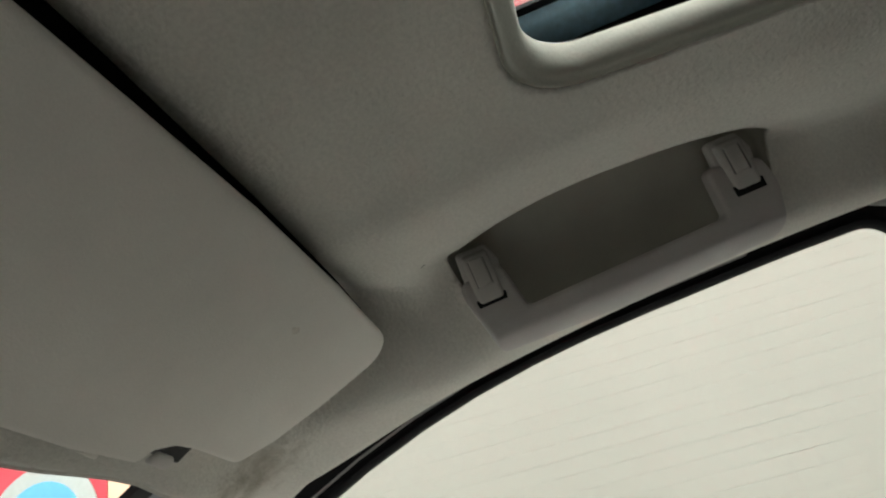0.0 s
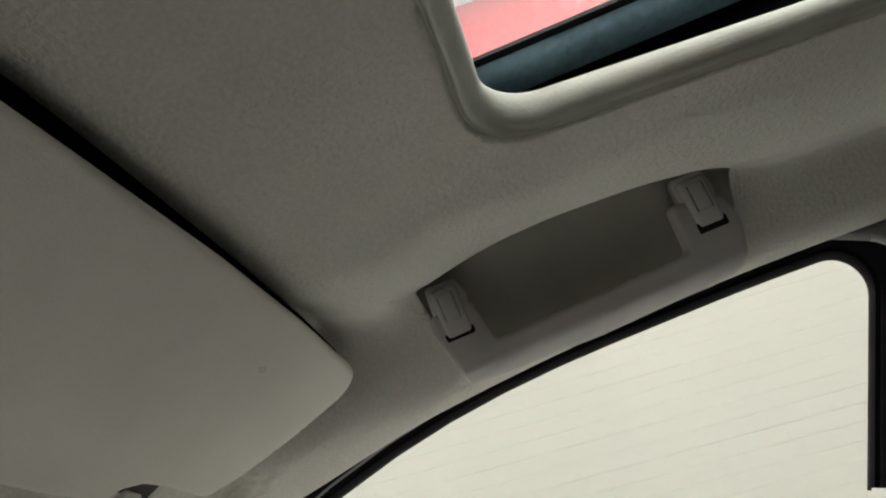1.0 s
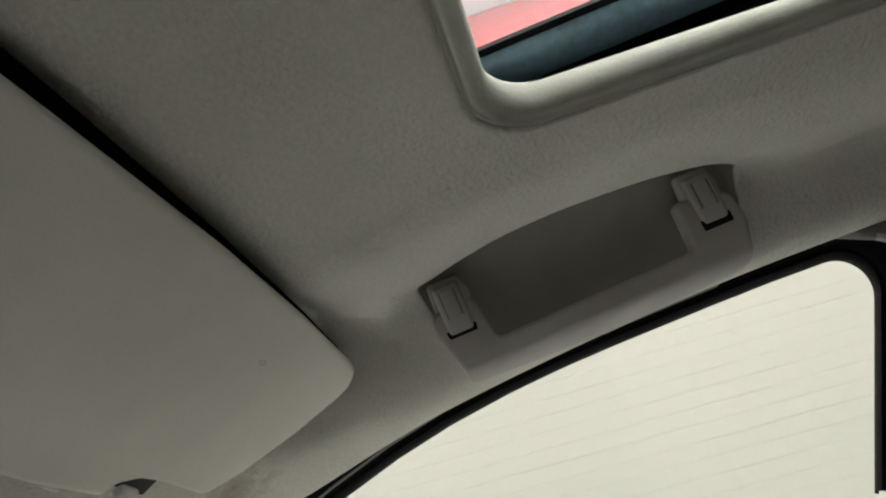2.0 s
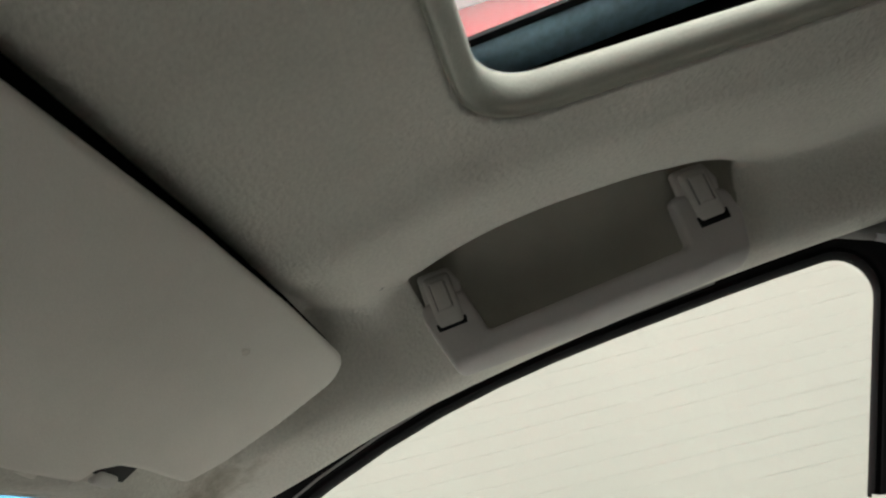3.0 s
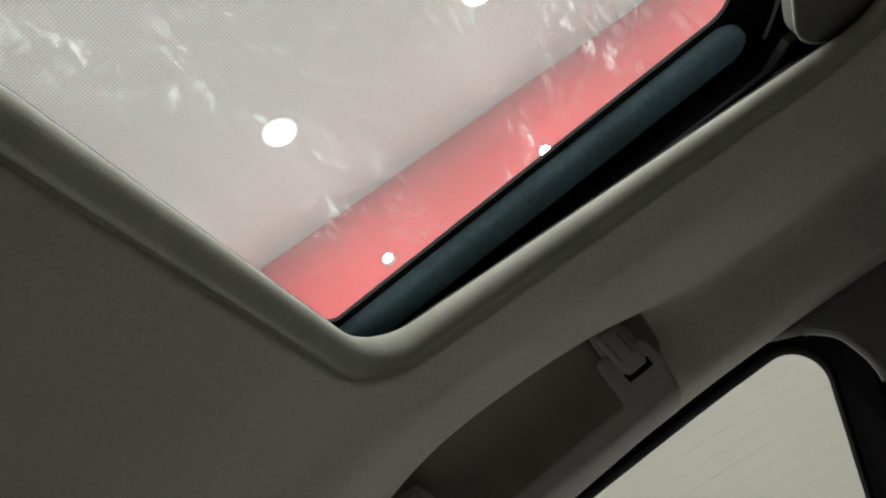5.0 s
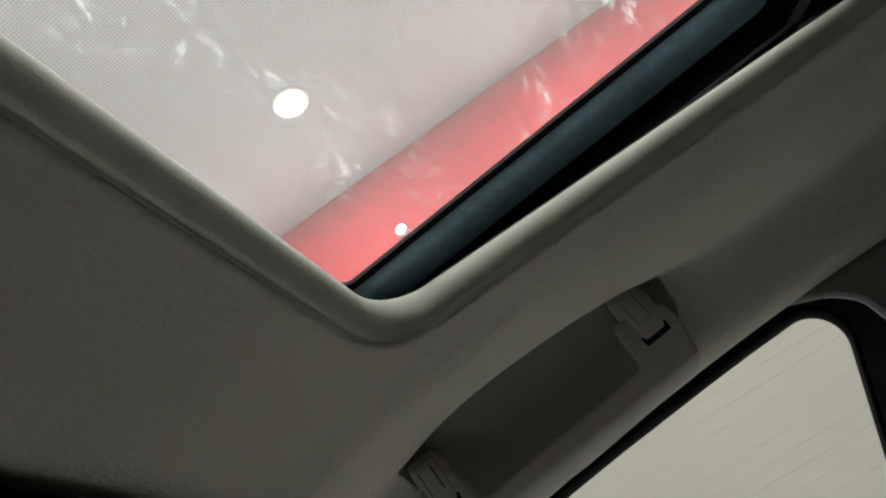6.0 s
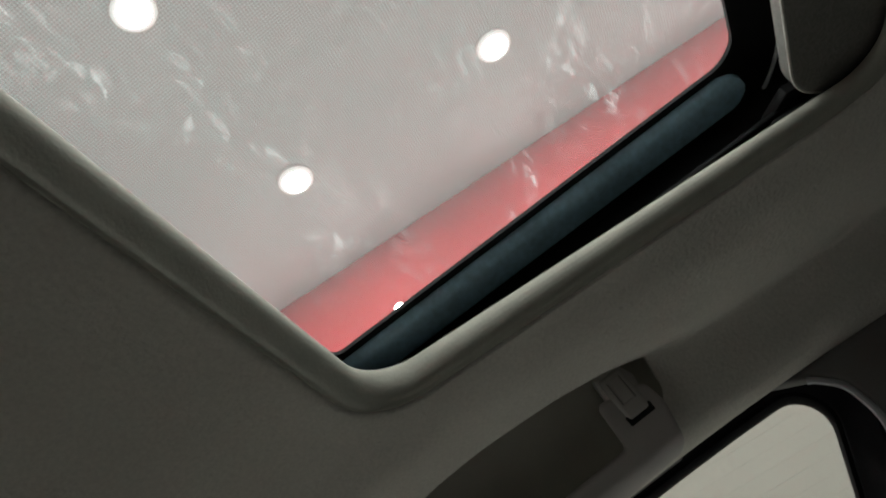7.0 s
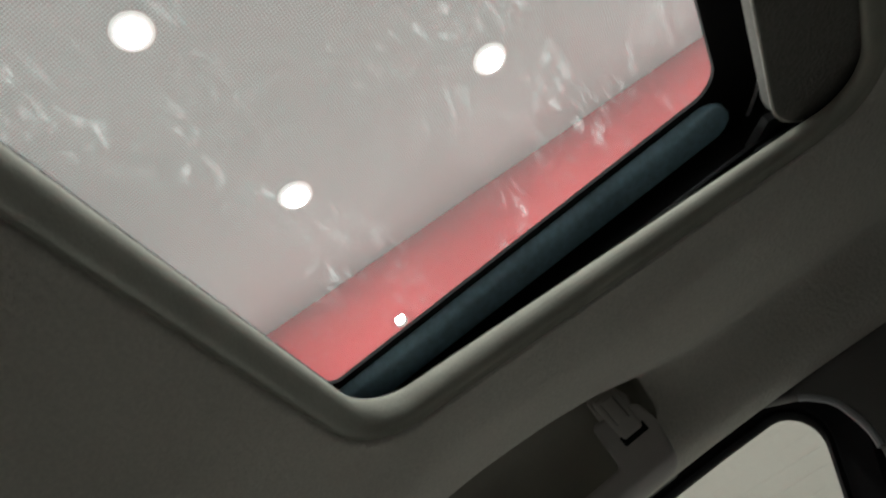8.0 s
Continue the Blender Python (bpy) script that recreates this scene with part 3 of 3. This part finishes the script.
def clip_cover(u0, v0):
    def set_in(m):
        for v in m.verts:
            v.co = on_handle(u0 + 0.0022 + v.co.x * 0.84, v0 + v.co.y * 0.93, v.co.z - 0.12 * v.co.y)
        return m
    part("hinge_housing", set_in(plate(rounded([(-0.0055, 0.016), (0.0300, 0.016), (0.0345, 0.034), (0.0275, 0.0515), (-0.0035, 0.0525)], 0.004, 4), lambda u, v, w: Vector((u, v, w - 0.020)), 0.0135, 0.002, 3)), CLIP, handle)
    block = boxed((0.0, -0.0005, -0.020), (0.0270, 0.0475, 0.0030), 0.0045, 4)
    for v in block.verts:
        v.co.z -= 0.0036 * (1 - smoothstep(-0.0005, 0.015, v.co.y)) + 0.0025 * smoothstep(0.036, 0.0475, v.co.y)
    c = part("clip_cover", set_in(block), CLIP, handle)
    for x in (0.0056, 0.0207):
        part("groove", set_in(boxed((x - 0.00035, 0.0155, -0.004), (x + 0.00035, 0.0400, 0.0032), 0.0001, 1)), TRIM, c, "fine dark groove")
    part("cap", set_in(boxed((0.0063, 0.0160, 0.0), (0.0200, 0.0415, 0.0039), 0.0012, 3)), CLIP, c)
    # black block paints the shaded recess below the cover
    part("clip_shade", set_in(boxed((-0.0016, -0.0042, -0.019), (0.0286, 0.0060, -0.0012), 0.0012, 2)), BLACK, c, "black block standing in for the shade under the clip")


clip_cover(-0.0044, 0.0400)
clip_cover(0.2165, 0.0425)

# ---- door window: aperture, rubber seal and pane ----
TOP = [(0.75, 0.95), (0.62, 1.05), (0.50, 1.125), (0.36, 1.192), (0.255, 1.2365), (0.190, 1.2590), (0.130, 1.2755), (0.070, 1.2880), (0.0135, 1.2970), (-0.045, 1.3040),
       (-0.0998, 1.3095), (-0.150, 1.3145), (-0.200, 1.3188), (-0.2975, 1.3250), (-0.2175, 1.125), (-0.150, 0.95)]
WIN = rounded(TOP, [0] * 13 + [0.045, 0, 0], 10)[:]
path = WIN[1:-1]
WN = normals_2d(path, closed=False)
if WN[6].y < 0:
    WN = [-n for n in WN]


def glass_x(z):
    return 0.709 + 0.30 * (1.32 - z)


def swept(profile):
    """A profile of (outward from the aperture, towards the cabin) along the window's edge."""
    return loft([[(glass_x(p.y) - w, p.x + n.x * d, p.y + n.y * d) for p, n in zip(path, WN)] for d, w in profile], closed_path=False)


def swept_front(profile):
    keep = [(p, n) for p, n in zip(path, WN) if p.x > -0.2]
    return loft([[(glass_x(p.y) - w, p.x + n.x * d, p.y + n.y * d) for p, n in keep] for d, w in profile], closed_path=False)


window = thing("window_1", "front door window with black rubber seal round clear glass", "window", kind="structure")
part("window_seal", swept([(0.004, -0.012), (0.0, -0.010), (0.0, 0.0), (0.003, 0.004), (0.007, 0.004), (0.008, 0.007), (0.011, 0.009), (0.016, 0.012), (0.022, 0.018), (0.03, 0.024), (0.034, 0.028), (0.06, 0.018), (0.12, 0.0)]), RUBBER, window, "black rubber door seal")
part("window_frame", swept_front([(0.0088, 0.0075), (0.0096, 0.0102), (0.0106, 0.0104), (0.0112, 0.0085)]), TRIM, window, "thin grey seal bead")
wp = bmesh.new()
vs = [wp.verts.new((glass_x(p.y) + 0.004, p.x, p.y)) for p in WIN]
wp.faces.new(vs)
pane = part("pane", wp, SIDEGLASS, window, "clear side glass", smooth=False)
pane.visible_shadow = False

# ---- pillar trim behind the window ----
px = [(-0.245, 1.3175), (-0.281, 1.305), (-0.300, 1.2895), (-0.309, 1.256), (-0.285, 1.15), (-0.235, 0.95), (-0.62, 0.95), (-0.62, 1.325), (-0.4, 1.325)]
pillar = setting("pillar_trim", plate(rounded(px, [0, 0.03, 0.03, 0.06, 0, 0, 0, 0, 0], 6), lambda u, v, w: Vector((0.662 + 0.28 * (1.32 - v) - w, u, v)), 0.014, 0.007, 4),
                 TRIM, "grey plastic trim on the door pillar", "trim")

rimline = rounded(px, [0, 0.03, 0.03, 0.06, 0, 0, 0, 0, 0], 6)
rimline = [p for p in rimline if -0.315 < p.x < -0.246 and p.y > 1.16]
rim_n = normals_2d(rimline, closed=False)
part("rim", loft([[Vector((0.650 + 0.28 * (1.32 - p.y) + 0.0035 * math.sin(a), p.x + n.x * 0.0035 * math.cos(a), p.y + n.y * 0.0035 * math.cos(a))) for p, n in zip(rimline, rim_n)] for a in (k * math.pi / 4 for k in range(8))], False, True),
     PILLAR, pillar, "pale rounded rim")

# ---- windscreen pillar, header and unseen closing panels that shape the cabin's light ----
hdr = loft([[(x, 0.318 + dy, front_z(abs(x)) + dz) for x in (-0.62, -0.3, 0.0, 0.3, 0.33, 0.36, 0.39, 0.42, 0.45, 0.465, 0.482, 0.50, 0.53, 0.56, 0.60, 0.64)] for dy, dz in ((-0.003, 0.0015), (0.001, -0.0012), (0.0035, 0.0005), (0.005, 0.005), (0.007, 0.03))], closed_path=False)
setting("windscreen_header", hdr, FELT, "grey felt roll along the top of the windscreen", "trim")
ALONG = Vector((0.2, 0.86, -0.36))
apil = loft([[Vector(p) + ALONG * t for t in (0, 0.05, 0.1, 0.25, 0.5, 0.75)] for p in ((0.484, 0.328, 1.198), (0.489, 0.326, 1.1945), (0.53, 0.322, 1.1955), (0.566, 0.320, 1.1985), (0.62, 0.318, 1.2055), (0.66, 0.318, 1.2095), (0.70, 0.33, 1.225))], closed_path=False)
setting("windscreen_pillar", apil, PILLAR, "grey windscreen pillar trim, lightened for the light from the windscreen", "trim")
aseal = loft([[Vector(p) + ALONG * t for t in (-0.012, 0, 0.1, 0.25, 0.5, 0.75)] for p in ((0.468, 0.334, 1.1985), (0.470, 0.333, 1.1935), (0.480, 0.331, 1.1930), (0.494, 0.331, 1.1955))], closed_path=False)
setting("windscreen_seal", aseal, BLACK, "black seal along the windscreen pillar", "trim")
# unseen pale door panel, a reflector for the visor and front felt
setting("door_1", boxed((0.78, 0.06, 0.30), (0.85, 0.9, 0.92), 0.02, 3), DOORTRIM, "unseen front door panel, made pale to bounce light up", "door")
setting("door_2", boxed((-0.85, -1.1, 0.30), (-0.80, 0.9, 0.93), 0.01), REARTRIM, "plain dark door panel across the car", "door")
setting("door_3", boxed((0.80, -1.1, 0.30), (0.85, 0.056, 0.93), 0.01), REARTRIM, "unseen door panel, dark so the rear felt gets less light", "door")
setting("wall_rear", boxed((-0.80, -1.15, 0.30), (0.80, -1.10, 0.92), 0.01), REARTRIM, "plain grey rear end of the cabin", "wall")
setting("wall_rear_left", boxed((-0.80, -1.15, 0.922), (0.32, -1.10, 1.33), 0.01), REARTRIM, "unseen dark panel, blocking light from the rear", "wall")
# unseen seat, added to keep light off the rear felt
seat = thing("unseen_seat_blocker", "unseen front seat, added to shade the rear felt, with a paler cushion that bounces light", "seat", (0.43, -0.1, 0.30))
for nm, lo, hi, r in (("cushion", (0.19, -0.20, 0.30), (0.67, 0.28, 0.52), 0.05), ("backrest", (0.20, -0.46, 0.36), (0.66, -0.26, 0.97), 0.06), ("headrest", (0.30, -0.43, 0.975), (0.56, -0.33, 1.10), 0.035)):
    pad = boxed(lo, hi, r, 4)
    for v in pad.verts:
        v.co = v.co + Vector((0, -0.16 * max(0.0, v.co.z - 0.5), 0)) - seat.location
    part(nm, pad, CUSHION if nm == "cushion" else SEATTRIM, seat)
setting("wall_rear_right", boxed((0.322, -1.15, 0.922), (0.80, -1.10, 1.33), 0.01), REARTRIM, "plain grey trim across the rear of the cabin", "wall")
# unseen floor in three parts, dark or paler to steer the bounced light
setting("floor", boxed((0.30, -0.15, 0.25), (0.80, 1.2, 0.30), 0.01), SEATTRIM, "unseen car floor, dark to cut bounced light", "floor")
setting("floor_rear", boxed((-0.80, -1.15, 0.25), (0.80, -0.152, 0.30), 0.01), REARTRIM, "unseen rear car floor, dark to cut bounce on the rear felt", "floor")
setting("floor_left", boxed((-0.80, -0.15, 0.25), (0.298, 1.2, 0.30), 0.01), CARPET, "unseen carpet across the car, paler to bounce light up", "floor")
setting("dashboard", boxed((-0.80, 0.60, 0.30), (0.80, 1.2, 0.84), 0.05, 4), DASH, "plain dark grey dashboard below the windscreen", "dashboard")
setting("right_quarter_panel", boxed((0.71, -1.10, 0.842), (0.80, -0.62, 1.34), 0.005), REARTRIM, "plain trim behind the front door", "wall")
# unseen panel over the left window's place, keeps light out
setting("left_light_blocker", boxed((-0.85, -1.10, 0.84), (-0.70, 0.60, 1.34), 0.005), REARTRIM, "unseen dark panel, added to block light from the left side", "wall")
setting("left_cant_rail", boxed((-0.70, -1.10, 1.20), (-0.64, 0.40, 1.34), 0.01), REARTRIM, "plain trim over the opposite door", "wall")

# ---- the hall round the car ----
HX0, HX1, HY0, HY1, HZ = -3.2, 2.330, -3.6, 4.2, 3.345
# unseen floor pale to bounce light in, unseen walls dark to cut it
setting("ground", boxed((HX0, HY0, -0.1), (HX1, HY1, 0.0)), SCREED, "unseen hall floor, pale to bounce light into the car", "floor", smooth=False)
setting("ceiling", boxed((HX0, HY0, HZ), (HX1, HY1, HZ + 0.1)), PLASTER, "white hall ceiling with round lamps", "ceiling", smooth=False)
for nm, lo, hi, paint in (("wall_west", (HX0 - 0.1, HY0, 0), (HX0, HY1, HZ), GREYWALL), ("wall_north", (HX0, HY1, 0), (HX1, HY1 + 0.1, HZ), GREYWALL), ("wall_south", (HX0, HY0 - 0.1, 0), (HX1, HY0, HZ), GREYWALL)):
    setting(nm, boxed(lo, hi), paint, "unseen hall wall, painted dark to cut bounced light", "wall", smooth=False)
east = setting("wall_east", boxed((HX1 + 0.02, HY0, 0), (HX1 + 0.12, HY1, HZ)), BEIGE, "beige boarded hall wall", "wall", smooth=False)
FASCIA = 2.65
fascia = thing("red_fascia", "red painted fascia board along the top of the wall", "fascia", (HX1, 0, FASCIA))
part("fascia_panel", boxed((-0.02, HY0, 0.0), (0.02, HY1, HZ - FASCIA), 0.004, 1), RED, fascia)
board = mesh_of("wall_board", boxed((-0.010, HY0, 0.0), (0.018, HY1, 0.04749), 0.0003, 1), BEIGE)
for k in range(55):
    ob = new("wall_board", board)
    ob.parent, ob.location = east, (HX1, 0, 0.01 + 0.0477 * k)

sign = thing("wall_sign", "red board with a pale ring round a blue disc", "sign", (HX1 - 0.012, 1.86, 1.72))
part("board", boxed((-0.012, -0.24, -0.55), (0.0, 0.8, 0.60), 0.003, 1), SIGNRED, sign)
part("side_board", boxed((-0.010, -0.44, -0.55), (0.0, -0.242, 0.60), 0.003, 1), PEACH, sign, "peach painted side board")
for nm, r, mt, dx in (("ring", 0.215, RING, -0.018), ("disc", 0.155, BLUE, -0.024)):
    m = bmesh.new()
    bmesh.ops.create_cone(m, cap_ends=True, segments=40, radius1=r, radius2=r, depth=0.006, matrix=pose(dx, 0.0, 0.04, 0, 90, 0))
    part(nm, m, mt, sign)

# round ceiling lamps
first = None
for i, x in enumerate((-2.402, -1.567, -0.732, 0.103, 0.938, 1.783)):
    for j in range(-4, 5):
        y = 0.44 + 0.87 * j
        if not (HY0 + 0.3 < y < HY1 - 0.3):
            continue
        if first is None:
            first = thing("ceiling_lamp", "round white ceiling downlight, switched on", "lamp", (x, y, HZ), "hall ceiling lamps")
            def turned(profile):
                return loft([[(r * math.cos(2 * math.pi * a / 28), r * math.sin(2 * math.pi * a / 28), z) for a in range(28)] for r, z in profile])
            part("housing", turned(((0.066, -0.0045), (0.069, -0.0045), (0.070, 0.0))), WHITE, first)
            part("diffuser", turned(((0.048, -0.0135), (0.036, -0.0150), (0.016, -0.0155), (0.0005, -0.0156))), LIT, first)
            # glowing rings added as the lamp's halo
            part("halo_inner", turned(((0.048, -0.0135), (0.053, -0.0115), (0.058, -0.009))), HALOIN, first, "softly glowing ring standing in for the glare round the lamp")
            part("halo_outer", turned(((0.058, -0.009), (0.062, -0.007), (0.066, -0.0045))), HALOOUT, first, "faintly glowing outer ring of the same glare")
        else:
            copy_thing(first, pose(x, y, HZ))
# small lamps on the red fascia
wl = None
for j in range(-4, 5):
    y = 0.404 + 0.726 * j
    if not (HY0 + 0.2 < y < HY1 - 0.2):
        continue
    if wl is None:
        wl = thing("fascia_lamp", "small bright round lamp on the red fascia", "lamp", (HX1 - 0.02, y, 2.987), "fascia lamps")
        m = bmesh.new()
        bmesh.ops.create_cone(m, cap_ends=True, segments=20, radius1=0.026, radius2=0.022, depth=0.014, matrix=pose(-0.007, 0, 0, 0, -90, 0))
        part("housing", m, WHITE, wl)
        m = bmesh.new()
        bmesh.ops.create_circle(m, cap_ends=True, segments=20, radius=0.0185, matrix=pose(-0.0155, 0, 0, 0, -90, 0))
        part("diffuser", m, LIT, wl, smooth=False)
    else:
        copy_thing(wl, pose(HX1 - 0.02, y, 2.987))

# small tear in the felt in front of the grab handle
tear = loft([[(0.508 + 0.0009 * math.cos(a) * q, 0.1148 + 0.0022 * math.sin(a) * q + 0.001 * math.cos(a), 0.0) for a in (k * math.pi / 6 for k in range(12))] for q in (1.0, 0.6, 0.05)])
for v in tear.verts:
    v.co.z = felt_z(v.co.x, v.co.y) - 0.0006
part("tear", tear, RUBBER, headliner_ob, "tiny dark tear in the felt")
